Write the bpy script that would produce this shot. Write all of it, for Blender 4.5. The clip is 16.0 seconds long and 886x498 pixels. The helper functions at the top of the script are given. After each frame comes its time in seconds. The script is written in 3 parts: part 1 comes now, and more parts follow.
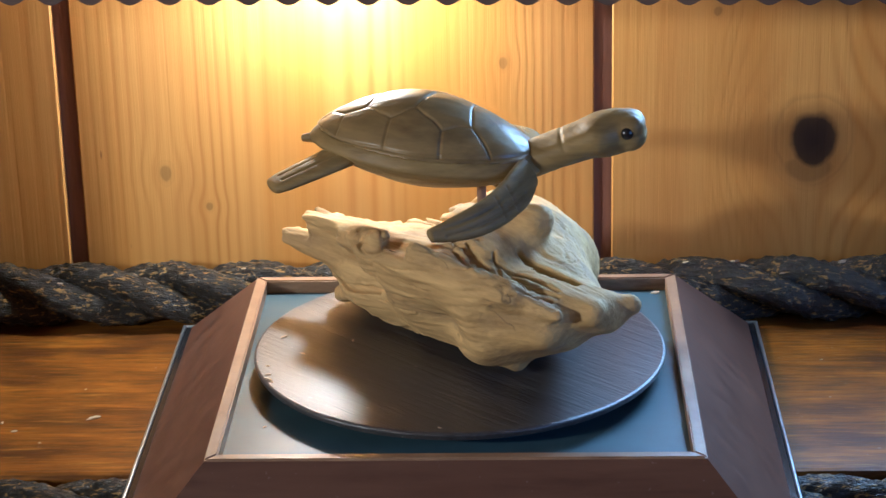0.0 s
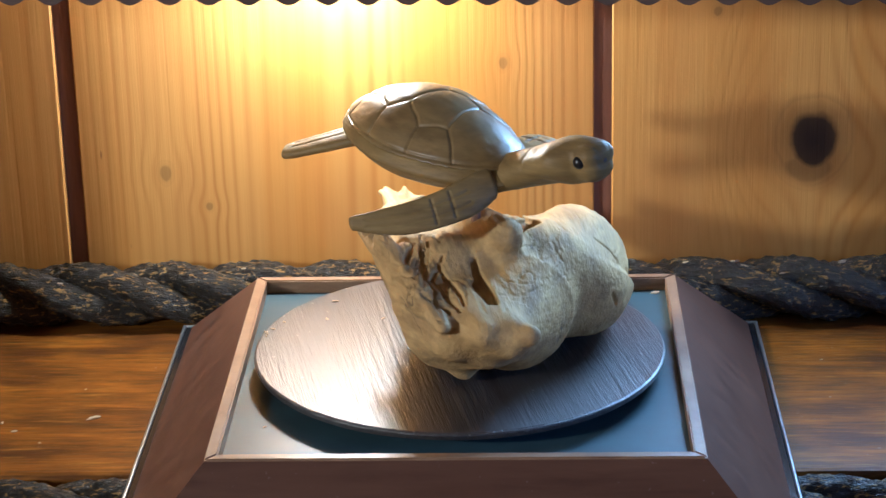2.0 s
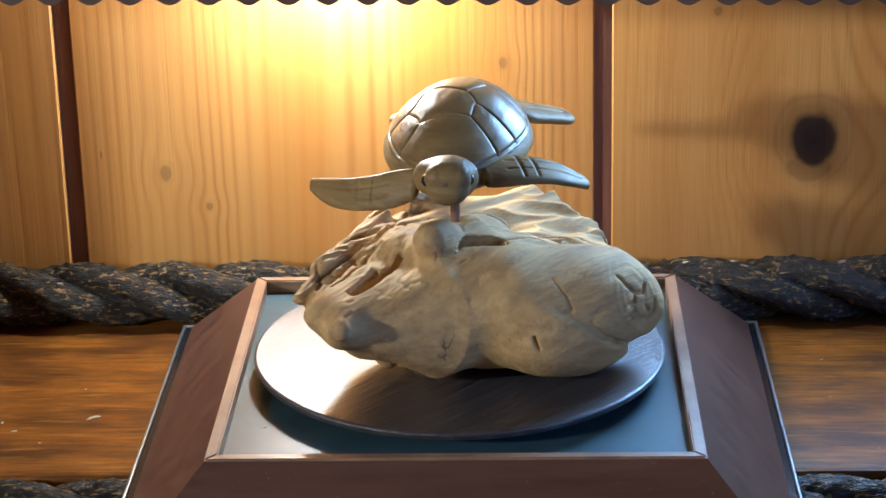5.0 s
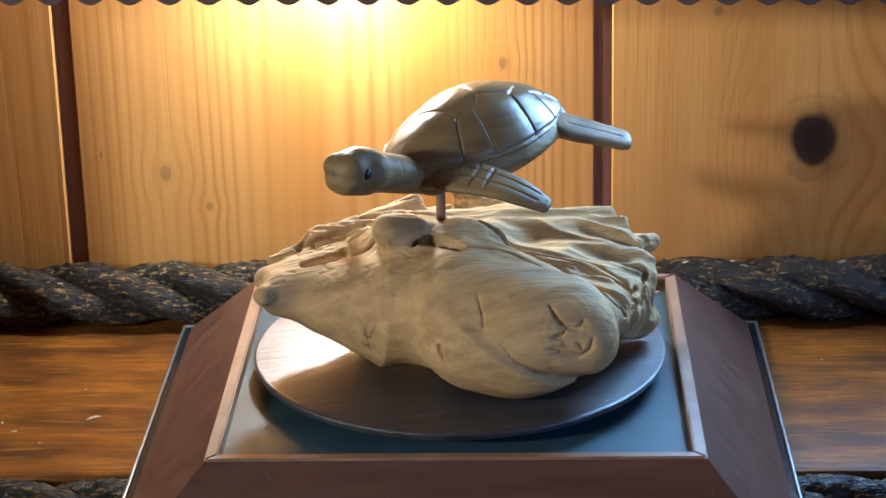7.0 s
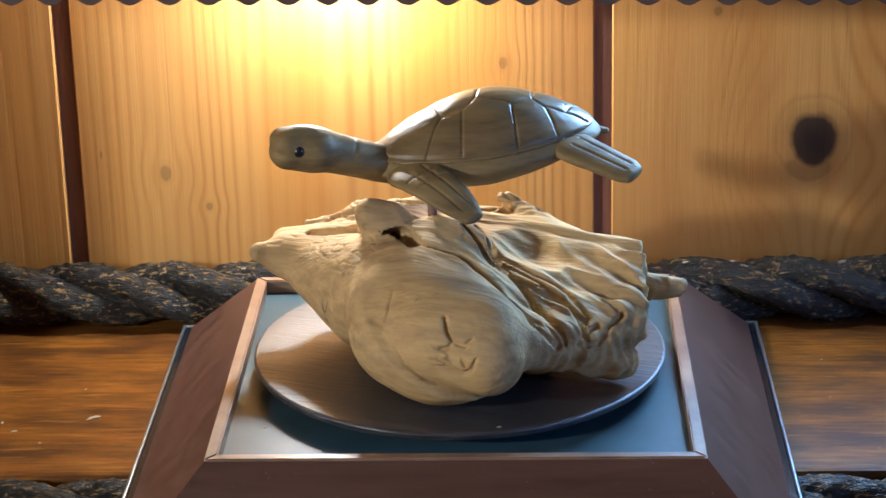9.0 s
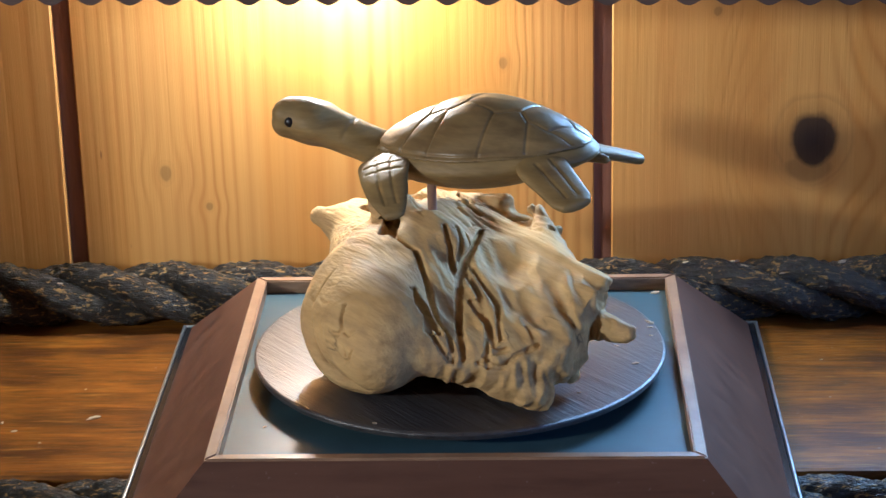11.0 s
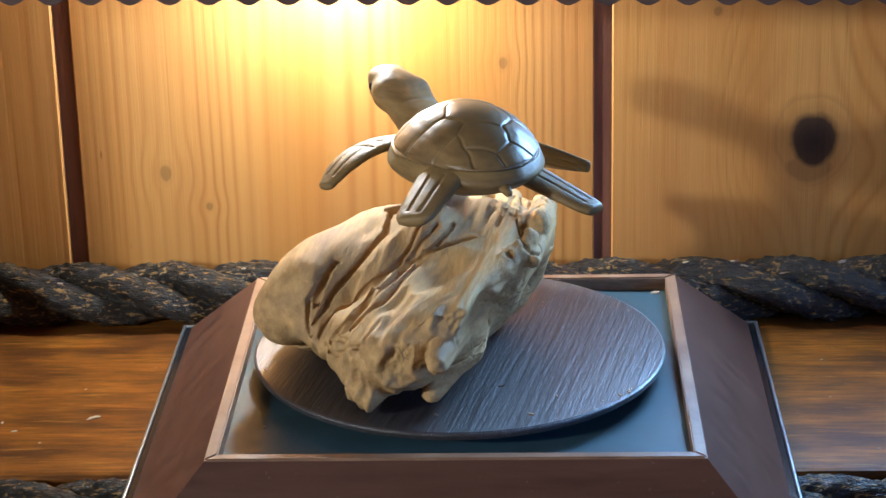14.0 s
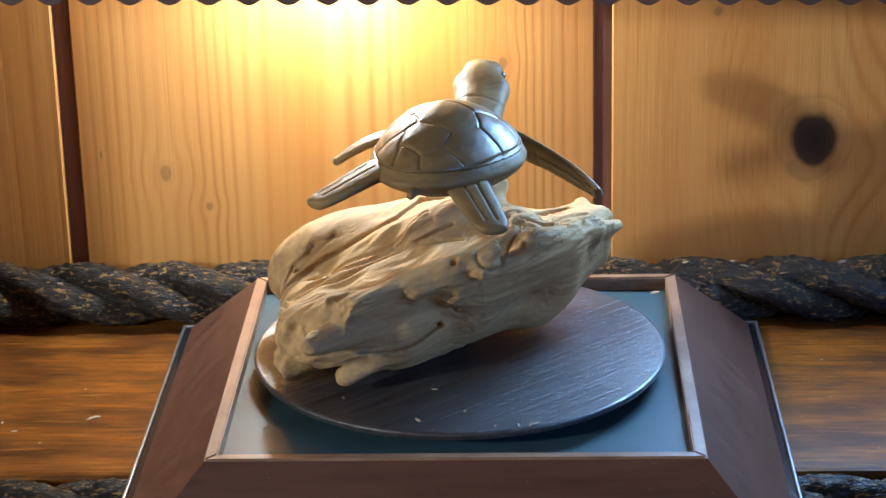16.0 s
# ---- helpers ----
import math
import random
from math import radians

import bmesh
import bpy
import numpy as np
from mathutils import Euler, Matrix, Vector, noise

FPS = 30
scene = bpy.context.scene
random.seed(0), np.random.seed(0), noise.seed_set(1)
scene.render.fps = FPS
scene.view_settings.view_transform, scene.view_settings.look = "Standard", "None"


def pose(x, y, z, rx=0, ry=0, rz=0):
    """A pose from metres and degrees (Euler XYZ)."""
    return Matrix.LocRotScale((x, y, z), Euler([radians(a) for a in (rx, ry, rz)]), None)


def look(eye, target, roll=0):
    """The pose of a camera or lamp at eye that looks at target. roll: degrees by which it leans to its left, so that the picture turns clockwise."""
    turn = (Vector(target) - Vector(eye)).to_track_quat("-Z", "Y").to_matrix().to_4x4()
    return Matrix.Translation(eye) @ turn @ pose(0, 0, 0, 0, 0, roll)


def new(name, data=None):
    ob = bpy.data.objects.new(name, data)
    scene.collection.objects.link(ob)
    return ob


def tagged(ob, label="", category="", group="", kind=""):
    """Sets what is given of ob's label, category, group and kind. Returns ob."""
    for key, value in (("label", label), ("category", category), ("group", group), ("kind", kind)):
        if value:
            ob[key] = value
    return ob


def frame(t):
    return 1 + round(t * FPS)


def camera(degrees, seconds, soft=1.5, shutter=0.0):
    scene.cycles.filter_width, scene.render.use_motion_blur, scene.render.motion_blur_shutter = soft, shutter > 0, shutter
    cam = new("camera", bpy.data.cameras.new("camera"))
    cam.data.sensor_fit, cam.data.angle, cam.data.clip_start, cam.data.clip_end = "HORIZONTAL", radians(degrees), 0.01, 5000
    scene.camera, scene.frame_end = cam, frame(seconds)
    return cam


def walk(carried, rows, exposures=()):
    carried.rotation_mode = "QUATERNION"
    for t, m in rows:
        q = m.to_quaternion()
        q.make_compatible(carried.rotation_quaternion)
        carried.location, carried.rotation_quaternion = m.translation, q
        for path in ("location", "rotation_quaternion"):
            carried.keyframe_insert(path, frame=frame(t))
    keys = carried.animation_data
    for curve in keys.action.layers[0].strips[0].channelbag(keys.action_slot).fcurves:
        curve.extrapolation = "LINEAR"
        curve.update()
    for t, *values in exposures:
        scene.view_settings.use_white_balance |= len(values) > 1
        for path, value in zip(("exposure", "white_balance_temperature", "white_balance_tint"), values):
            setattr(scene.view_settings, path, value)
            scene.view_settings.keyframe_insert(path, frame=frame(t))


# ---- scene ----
# The camera stands still on a stand before the shelf.
cam = camera(21.944, 16.0, soft=1.5)
EYE = Vector((0.022983, -0.718202, 0.305079))
AXES = Matrix(((0.99929834, 0.00931748, 0.03627682), (0.03068261, 0.35182683, -0.93556211), (-0.02148024, 0.93601873, 0.35129408)))
STAND = Matrix.Translation(EYE) @ AXES.to_4x4()
walk(cam, [(0, STAND), (16, STAND)], [(0, 0.41, 4570, 9), (16, 0.41, 4570, 9)])

# ---- light ----
def lamp(name, kind, m, power, colour, size):
    data = bpy.data.lights.new(name, kind)
    data.energy, data.color = power, colour
    if kind == "AREA":
        data.shape, data.size, data.size_y = "RECTANGLE", *size
    else:
        data.shadow_soft_size = size
    ob = new(name, data)
    ob.matrix_world = m
    return ob


world = bpy.data.worlds.new("world")
scene.world = world
world.use_nodes = True
sky = world.node_tree.nodes.new("ShaderNodeTexSky")
sky.sky_type, sky.sun_disc, sky.sun_elevation, sky.sun_rotation = "NISHITA", False, radians(35), radians(60)
world.node_tree.links.new(sky.outputs[0], world.node_tree.nodes["Background"].inputs[0])
world.node_tree.nodes["Background"].inputs[1].default_value = 0.06

LAMP_AT = (-0.050, 0.112, 0.115)
ROOM_LAMP_AT = (-0.94, -0.72, 0.366)
lamp("shelf_bulb_light", "POINT", pose(*LAMP_AT), 1.5, (1.0, 0.83, 0.57), 0.009)
lamp("table_bulb_light", "POINT", pose(*ROOM_LAMP_AT), 27.0, (1.0, 0.86, 0.62), 0.032)
# Assumed window, out of view, sized to put cool glints on shell and disc.
lamp("assumed_window_light", "AREA", look((0.16, 0.150, 0.152), (0.02, -0.15, 0.05)), 1.0, (0.62, 0.83, 1.0), (0.10, 0.09))
lamp("side_window_light", "AREA", look((1.38, -0.68, 0.34), (0.1, 0.134, 0.06)), 4.8, (0.40, 0.60, 1.0), (0.5, 0.4))

# ---- materials ----
def mat(name, colour, rough=0.5, metal=0.0):
    m = bpy.data.materials.new(name)
    m.use_nodes = True
    b = m.node_tree.nodes["Principled BSDF"]
    b.inputs["Base Color"].default_value = (*colour, 1)
    b.inputs["Roughness"].default_value, b.inputs["Metallic"].default_value = rough, metal
    return m


class Nodes:
    """Short hand for building node trees."""

    def __init__(self, m):
        self.t = m.node_tree
        self.b = self.t.nodes["Principled BSDF"]

    def add(self, kind, **values):
        n = self.t.nodes.new(kind)
        for k, v in values.items():
            setattr(n, k, v)
        return n

    def put(self, a, b):
        self.t.links.new(a, b)

    def coords(self, scale=(1, 1, 1), shift=True, turn=(0, 0, 0)):
        c = self.add("ShaderNodeTexCoord")
        m = self.add("ShaderNodeMapping")
        m.inputs["Scale"].default_value = scale
        m.inputs["Rotation"].default_value = turn
        self.put(c.outputs["Object"], m.inputs["Vector"])
        if shift:
            i = self.add("ShaderNodeObjectInfo")
            k = self.add("ShaderNodeMath", operation="MULTIPLY")
            k.inputs[1].default_value = 37.0
            self.put(i.outputs["Random"], k.inputs[0])
            self.put(k.outputs[0], m.inputs["Location"])
        return m.outputs[0]

    def noise(self, v, scale, detail=4, rough=0.55, distort=0.0):
        n = self.add("ShaderNodeTexNoise")
        n.inputs["Scale"].default_value, n.inputs["Detail"].default_value = scale, detail
        n.inputs["Roughness"].default_value, n.inputs["Distortion"].default_value = rough, distort
        self.put(v, n.inputs["Vector"])
        return n.outputs["Fac"]

    def ramp(self, f, stops):
        r = self.add("ShaderNodeValToRGB")
        e = r.color_ramp.elements
        while len(e) < len(stops):
            e.new(0.5)
        for el, (p, c) in zip(e, stops):
            el.position, el.color = p, (*c, 1) if len(c) == 3 else c
        self.put(f, r.inputs[0])
        return r.outputs[0]

    def mix(self, f, a, b, mode="MIX"):
        n = self.add("ShaderNodeMix", data_type="RGBA", blend_type=mode)
        for s, v in ((0, f), (6, a), (7, b)):
            if isinstance(v, (int, float)):
                n.inputs[s].default_value = v
            elif isinstance(v, tuple):
                n.inputs[s].default_value = (*v, 1)
            else:
                self.put(v, n.inputs[s])
        return n.outputs[2]

    def math(self, op, a, b=0.0, c=0.0):
        n = self.add("ShaderNodeMath", operation=op)
        for s, v in enumerate((a, b, c)):
            if isinstance(v, (int, float)):
                n.inputs[s].default_value = v
            else:
                self.put(v, n.inputs[s])
        return n.outputs[0]

    def bump(self, h, strength, distance):
        n = self.add("ShaderNodeBump")
        n.inputs["Strength"].default_value, n.inputs["Distance"].default_value = strength, distance
        self.put(h, n.inputs["Height"])
        self.put(n.outputs[0], self.b.inputs["Normal"])

    def colour(self, c):
        self.put(c, self.b.inputs["Base Color"])

    def rough(self, r):
        self.put(r, self.b.inputs["Roughness"])


def pine(name, dark, light, axis, ring=60.0, rough=0.42):
    """Softwood with stretched rings along one axis (0 x, 2 z)."""
    m = mat(name, light, rough)
    n = Nodes(m)
    s = [1.0, 1.0, 1.0]
    s[axis] = 0.07
    v = n.coords(tuple(s))
    warp = n.noise(v, 9, 2, 0.5)
    lines = n.math("SINE", n.math("MULTIPLY_ADD", warp, ring, n.math("MULTIPLY", n.noise(v, 45, 3), 9.0)))
    band = n.ramp(n.math("MULTIPLY_ADD", lines, 0.5, 0.5), [(0.0, light), (0.62, tuple(a * 0.6 + b * 0.4 for a, b in zip(light, dark))), (0.95, dark)])
    f = [1.0, 1.0, 1.0]
    f[axis] = 0.02
    fine = n.noise(n.coords(tuple(f)), 900, 3)
    blot = n.noise(n.coords(), 14, 3)
    c = n.mix(n.math("MULTIPLY", fine, 0.35), band, dark, "MULTIPLY")
    c = n.mix(n.math("MULTIPLY_ADD", blot, 0.9, -0.3), c, tuple(x * 0.75 for x in dark))
    n.colour(c)
    n.rough(n.math("MULTIPLY_ADD", blot, 0.3, rough - 0.15))
    n.bump(n.math("ADD", fine, n.math("MULTIPLY", lines, 0.3)), 0.25, 0.0006)
    return m


def wall_pine():
    """Varnished knotty pine: upright year lines that bow round the knots."""
    m = mat("varnished_knotty_pine", (0.6, 0.36, 0.16), 0.4)
    n = Nodes(m)
    raw = n.add("ShaderNodeTexCoord").outputs["Object"]
    sep = n.add("ShaderNodeSeparateXYZ")
    n.put(raw, sep.inputs[0])
    x, z = sep.outputs[0], sep.outputs[2]
    knots = ((0.1355, 0.0285, 0.0090, 0.0108), (0.1348, 0.0168, 0.0034, 0.0052), (-0.119, 0.018, 0.0022, 0.0032), (0.0148, 0.0615, 0.0016, 0.0024), (0.0985, 0.081, 0.0016, 0.0018), (-0.1025, 0.004, 0.0014, 0.0016))
    dark = None
    for kx, kz, rx, rz in knots:
        dx = n.math("SUBTRACT", x, kx)
        dz = n.math("SUBTRACT", z, kz)
        a = n.math("DIVIDE", dx, rx * 4.2)
        b = n.math("DIVIDE", dz, rz * 3.4)
        near = n.math("POWER", 2.718, n.math("MULTIPLY", n.math("ADD", n.math("MULTIPLY", a, a), n.math("MULTIPLY", b, b)), -1.0))
        x = n.math("SUBTRACT", x, n.math("MULTIPLY", n.math("MULTIPLY", dx, near), 0.72))
        wob = n.math("MULTIPLY_ADD", n.noise(raw, 170, 2), 0.22, -0.11)
        u = n.math("DIVIDE", dx, rx)
        v = n.math("DIVIDE", n.math("ADD", dz, n.math("MULTIPLY", n.math("ABSOLUTE", u), -0.15 * rz)), rz)
        r = n.math("ADD", n.math("SQRT", n.math("ADD", n.math("MULTIPLY", u, u), n.math("MULTIPLY", v, v))), wob)
        core = n.ramp(n.math("MULTIPLY", r, 0.4), [(0.0, (1, 1, 1)), (0.34, (0.95, 0.95, 0.95)), (0.46, (0.25, 0.25, 0.25)), (0.62, (0.08, 0.08, 0.08)), (0.66, (0.2, 0.2, 0.2)), (0.74, (0, 0, 0))])
        if rx < 0.005:
            core = n.math("MULTIPLY", core, 0.42)
        dark = core if dark is None else n.math("MAXIMUM", dark, core)
    shifted = n.coords((1.0, 1.0, 0.06))
    warp = n.noise(shifted, 16, 2, 0.5)
    wide = n.noise(n.coords((1.0, 1.0, 0.05)), 7, 1)
    phase = n.math("MULTIPLY_ADD", x, 1180.0, n.math("MULTIPLY_ADD", warp, 44.0, n.math("MULTIPLY", wide, 90.0)))
    line = n.math("POWER", n.math("MULTIPLY_ADD", n.math("SINE", phase), 0.5, 0.5), 2.6)
    line = n.math("MULTIPLY", line, n.math("MULTIPLY_ADD", n.noise(n.coords((1, 1, 0.10)), 22, 3), 2.6, -0.95))
    broad = n.ramp(n.noise(n.coords((1, 1, 0.05)), 30, 4), [(0.42, (0, 0, 0)), (0.66, (0.85, 0.85, 0.85))])
    c = n.mix(line, (0.59, 0.308, 0.074), (0.36, 0.135, 0.022))
    c = n.mix(broad, c, (0.50, 0.21, 0.028))
    fine = n.noise(n.coords((1.0, 1.0, 0.018)), 1100, 3)
    c = n.mix(n.math("MULTIPLY", fine, 0.45), c, (0.42, 0.205, 0.040))
    blot = n.noise(n.coords((1, 1, 0.4)), 17, 4)
    c = n.mix(n.ramp(blot, [(0.42, (0, 0, 0)), (0.72, (0.55, 0.55, 0.55))]), c, (0.40, 0.17, 0.04))
    pits = n.ramp(n.noise(n.coords((1, 1, 0.25)), 330, 1), [(0.80, (0, 0, 0)), (0.84, (0.6, 0.6, 0.6))])
    c = n.mix(pits, c, (0.12, 0.05, 0.03))
    c = n.mix(dark, c, (0.022, 0.014, 0.012))
    n.colour(c)
    n.rough(n.math("MULTIPLY_ADD", blot, 0.25, 0.28))
    n.bump(n.math("MULTIPLY_ADD", fine, 0.5, n.math("MULTIPLY", line, -0.6)), 0.35, 0.0005)
    return m


def streaky(name, pale, mid, dark, axis_scale, rough, scale=220, spec=0.5, bump=0.4, depth=0.0005, turn=(0, 0, 0), dust=0.0):
    """Wood with long fine streaks along the axis that is scaled down."""
    m = mat(name, mid, rough)
    n = Nodes(m)
    v = n.coords(axis_scale, True, turn)
    a = n.noise(v, scale, 5, 0.62)
    b = n.noise(v, scale * 4.3, 3, 0.5)
    big = n.noise(n.coords(), scale * 0.22, 4, 0.6)
    c = n.mix(n.ramp(a, [(0.30, (0, 0, 0)), (0.68, (1, 1, 1))]), dark, pale)
    c = n.mix(n.ramp(big, [(0.35, (0, 0, 0)), (0.7, (0.75, 0.75, 0.75))]), c, mid)
    c = n.mix(n.math("MULTIPLY", b, 0.3), c, dark)
    if dust:
        d = n.ramp(n.noise(n.coords(), 420, 2), [(0.70, (0, 0, 0)), (0.78, (dust, dust, dust))])
        c = n.mix(d, c, (0.42, 0.38, 0.33))
    n.colour(c)
    n.rough(n.math("MULTIPLY_ADD", a, 0.22, rough - 0.1))
    n.b.inputs["Specular IOR Level"].default_value = spec
    n.bump(n.math("ADD", a, n.math("MULTIPLY", b, 0.5)), bump, depth)
    return m


PINE = wall_pine()
PLANK = streaky("stained_shelf_plank", (0.43, 0.165, 0.010), (0.23, 0.080, 0.004), (0.034, 0.012, 0.002), (0.10, 1, 1), 0.45, 420, 0.2, dust=0.45)
n = Nodes(PLANK)
tone = PLANK.node_tree.nodes["Principled BSDF"].inputs["Base Color"].links[0].from_socket
soil = n.ramp(n.noise(n.coords((0.28, 1, 1)), 55, 4, 0.65), [(0.40, (0, 0, 0)), (0.64, (0.85, 0.85, 0.85))])
tone = n.mix(soil, tone, (0.045, 0.016, 0.006))
worn = n.ramp(n.noise(n.coords((0.10, 1, 1), True, (0, 0, 0.05)), 190, 4, 0.7), [(0.60, (0, 0, 0)), (0.72, (0.55, 0.55, 0.55))])
n.colour(n.mix(worn, tone, (0.42, 0.21, 0.025)))
GROOVE = streaky("dark_groove_wood", (0.30, 0.15, 0.10), (0.24, 0.115, 0.08), (0.15, 0.07, 0.055), (1, 1, 0.05), 0.6)
BOXWOOD = streaky("brown_box_veneer", (0.16, 0.078, 0.046), (0.115, 0.054, 0.032), (0.06, 0.027, 0.017), (0.12, 1, 1), 0.45, 120, 0.3, bump=0.15, dust=0.12)
RIM = streaky("pale_rim_wood", (0.40, 0.255, 0.14), (0.27, 0.155, 0.082), (0.12, 0.06, 0.032), (0.2, 0.2, 1), 0.4, 260)
DISC = streaky("dark_oak_veneer", (0.085, 0.079, 0.079), (0.046, 0.041, 0.041), (0.016, 0.013, 0.013), (0.05, 1, 1), 0.39, 420, 1.0, 0.85, 0.0005, (0, 0, 0.5), dust=0.5)
DRIFT = streaky("driftwood", (0.67, 0.455, 0.185), (0.57, 0.377, 0.145), (0.26, 0.16, 0.062), (0.12, 1, 1), 0.72, 210, 0.3, 0.8, 0.0007)
n = Nodes(DRIFT)
tone = DRIFT.node_tree.nodes["Principled BSDF"].inputs["Base Color"].links[0].from_socket
seam = n.math("ABSOLUTE", n.math("SUBTRACT", n.noise(n.coords((0.2, 1, 0.55), True, (0.2, 0.3, 0.5)), 95, 3, 0.5), 0.5))
seam = n.ramp(seam, [(0.0, (1, 1, 1)), (0.006, (0.6, 0.6, 0.6)), (0.014, (0, 0, 0))])
where = n.ramp(n.noise(n.coords(), 60, 2), [(0.60, (0, 0, 0)), (0.70, (0.8, 0.8, 0.8))])
tone = n.mix(n.math("MULTIPLY", seam, where), tone, (0.05, 0.032, 0.026))
grime = n.ramp(n.noise(n.coords((0.4, 1, 1)), 70, 5, 0.65), [(0.50, (0, 0, 0)), (0.75, (0.55, 0.55, 0.55))])
n.colour(n.mix(grime, tone, (0.25, 0.17, 0.10)))
CARVED = streaky("carved_hardwood", (0.355, 0.246, 0.09), (0.255, 0.173, 0.062), (0.13, 0.081, 0.031), (0.16, 0.16, 1), 0.52, 260, 0.25, 0.7, 0.0004)
SHELLWOOD = streaky("satin_shell_wood", (0.325, 0.222, 0.085), (0.23, 0.156, 0.059), (0.11, 0.069, 0.029), (0.12, 0.3, 1), 0.37, 240, 0.5, 0.5, 0.0003)
ROPE = streaky("tarred_rope", (0.034, 0.027, 0.017), (0.011, 0.010, 0.009), (0.003, 0.003, 0.004), (0.25, 1, 1), 0.38, 480, 0.5, 1.0, 0.0026)
n = Nodes(ROPE)
tone = ROPE.node_tree.nodes["Principled BSDF"].inputs["Base Color"].links[0].from_socket
# pale fibres, and warm glints painted into the rope's colour
fray_glints = n.ramp(n.noise(n.coords((0.28, 1, 1), True, (0, 0.6, 0.35)), 800, 3), [(0.57, (0, 0, 0)), (0.64, (0.75, 0.75, 0.75))])
n.colour(n.mix(fray_glints, tone, (0.40, 0.24, 0.06)))
BASE = streaky("blue_grey_panel", (0.060, 0.105, 0.125), (0.048, 0.085, 0.102), (0.034, 0.06, 0.075), (1, 1, 1), 0.42, 60, 0.4, 0.1, 0.0002)
VALANCE = streaky("dark_valance", (0.14, 0.085, 0.06), (0.10, 0.06, 0.045), (0.05, 0.03, 0.024), (0.1, 1, 1), 0.6)
STRIP = mat("black_lacquer_strip", (0.012, 0.013, 0.016), 0.2)
METAL = streaky("dull_metal_trim", (0.50, 0.54, 0.58), (0.42, 0.46, 0.50), (0.30, 0.33, 0.36), (0.1, 1, 1), 0.34, 200, 0.5, 0.1)
METAL.node_tree.nodes["Principled BSDF"].inputs["Metallic"].default_value = 0.9
PLASTER = pine("room_boards", (0.20, 0.12, 0.07), (0.34, 0.23, 0.15), 2, 40.0, 0.7)
PEG = streaky("peg_wood", (0.30, 0.17, 0.10), (0.22, 0.12, 0.07), (0.12, 0.06, 0.04), (1, 1, 0.1), 0.5)
# Black stands in for the shade inside the drilled eye holes.
EYE_BLACK = mat("eye_hole_black", (0.012, 0.011, 0.012), 0.3)
# darker brown for the ball at the snout tip
NOSE_DARK = mat("dark_nose", (0.10, 0.08, 0.065), 0.5)
CHIP = streaky("pale_chip", (0.62, 0.52, 0.36), (0.5, 0.4, 0.27), (0.3, 0.22, 0.14), (1, 1, 1), 0.7)

# ---- mesh helpers ----
def shell_of(name, verts, faces, material, parent=None, smooth=False):
    me = bpy.data.meshes.new(name)
    me.from_pydata([tuple(v) for v in verts], [], [tuple(int(i) for i in f) for f in faces])
    me.materials.append(material)
    if smooth:
        me.shade_smooth()
    me.update()
    ob = new(name, me)
    if parent:
        ob.parent = parent
    return ob


def part(name, bm, material, parent=None, label="", smooth=False):
    me = bpy.data.meshes.new(name)
    bmesh.ops.recalc_face_normals(bm, faces=bm.faces[:])
    bm.to_mesh(me)
    bm.free()
    me.materials.append(material)
    if smooth:
        me.shade_smooth()
    ob = new(name, me)
    if parent:
        ob.parent = parent
    if label:
        ob["label"] = label
    return ob


def block(x0, x1, y0, y1, z0, z1, bevel=0.0, seg=2):
    bm = bmesh.new()
    bmesh.ops.create_cube(bm, size=1.0)
    for v in bm.verts:
        v.co = Vector(((x0 + x1) / 2 + v.co.x * (x1 - x0), (y0 + y1) / 2 + v.co.y * (y1 - y0), (z0 + z1) / 2 + v.co.z * (z1 - z0)))
    if bevel:
        bmesh.ops.bevel(bm, geom=bm.edges[:], offset=bevel, segments=seg, affect="EDGES", profile=0.5)
    return bm


def prism(loop, y0, y1):
    """A flat outline in x, z drawn out along y."""
    bm = bmesh.new()
    a = [bm.verts.new((x, y0, z)) for x, z in loop]
    b = [bm.verts.new((x, y1, z)) for x, z in loop]
    n = len(loop)
    bm.faces.new(a)
    bm.faces.new(b[::-1])
    for i in range(n):
        bm.faces.new((a[i], b[i], b[(i + 1) % n], a[(i + 1) % n]))
    return bm


def lathe(profile, n=96):
    """Turn a profile of (radius, z) round the z axis; radius 0 closes it."""
    bm = bmesh.new()
    rings = []
    for r, z in profile:
        rings.append([bm.verts.new((0, 0, z))] if r == 0 else [bm.verts.new((r * math.cos(k * math.tau / n), r * math.sin(k * math.tau / n), z)) for k in range(n)])
    for p, q in zip(rings, rings[1:]):
        for k in range(n):
            j = (k + 1) % n
            f = [p[k % len(p)], p[j % len(p)], q[j % len(q)], q[k % len(q)]]
            f = list(dict.fromkeys(f))
            if len(f) > 2:
                bm.faces.new(f)
    return bm


# ---- the shelf niche ----
WALL_Y, SHELF_Z = 0.134, -0.040
board_edges = [-0.78, -0.573, -0.366, -0.1595, 0.0500, 0.2600, 0.4650, 0.6700]
GAP = 0.0069
OPEN = (0.105, 0.215, 0.099, 0.205)


def pieces(*boxes):
    """Several butted boxes as one mesh."""
    bm = bmesh.new()
    for b in boxes:
        t = block(*b)
        me = bpy.data.meshes.new("piece")
        t.to_mesh(me)
        t.free()
        bm.from_mesh(me)
        bpy.data.meshes.remove(me)
    return bm


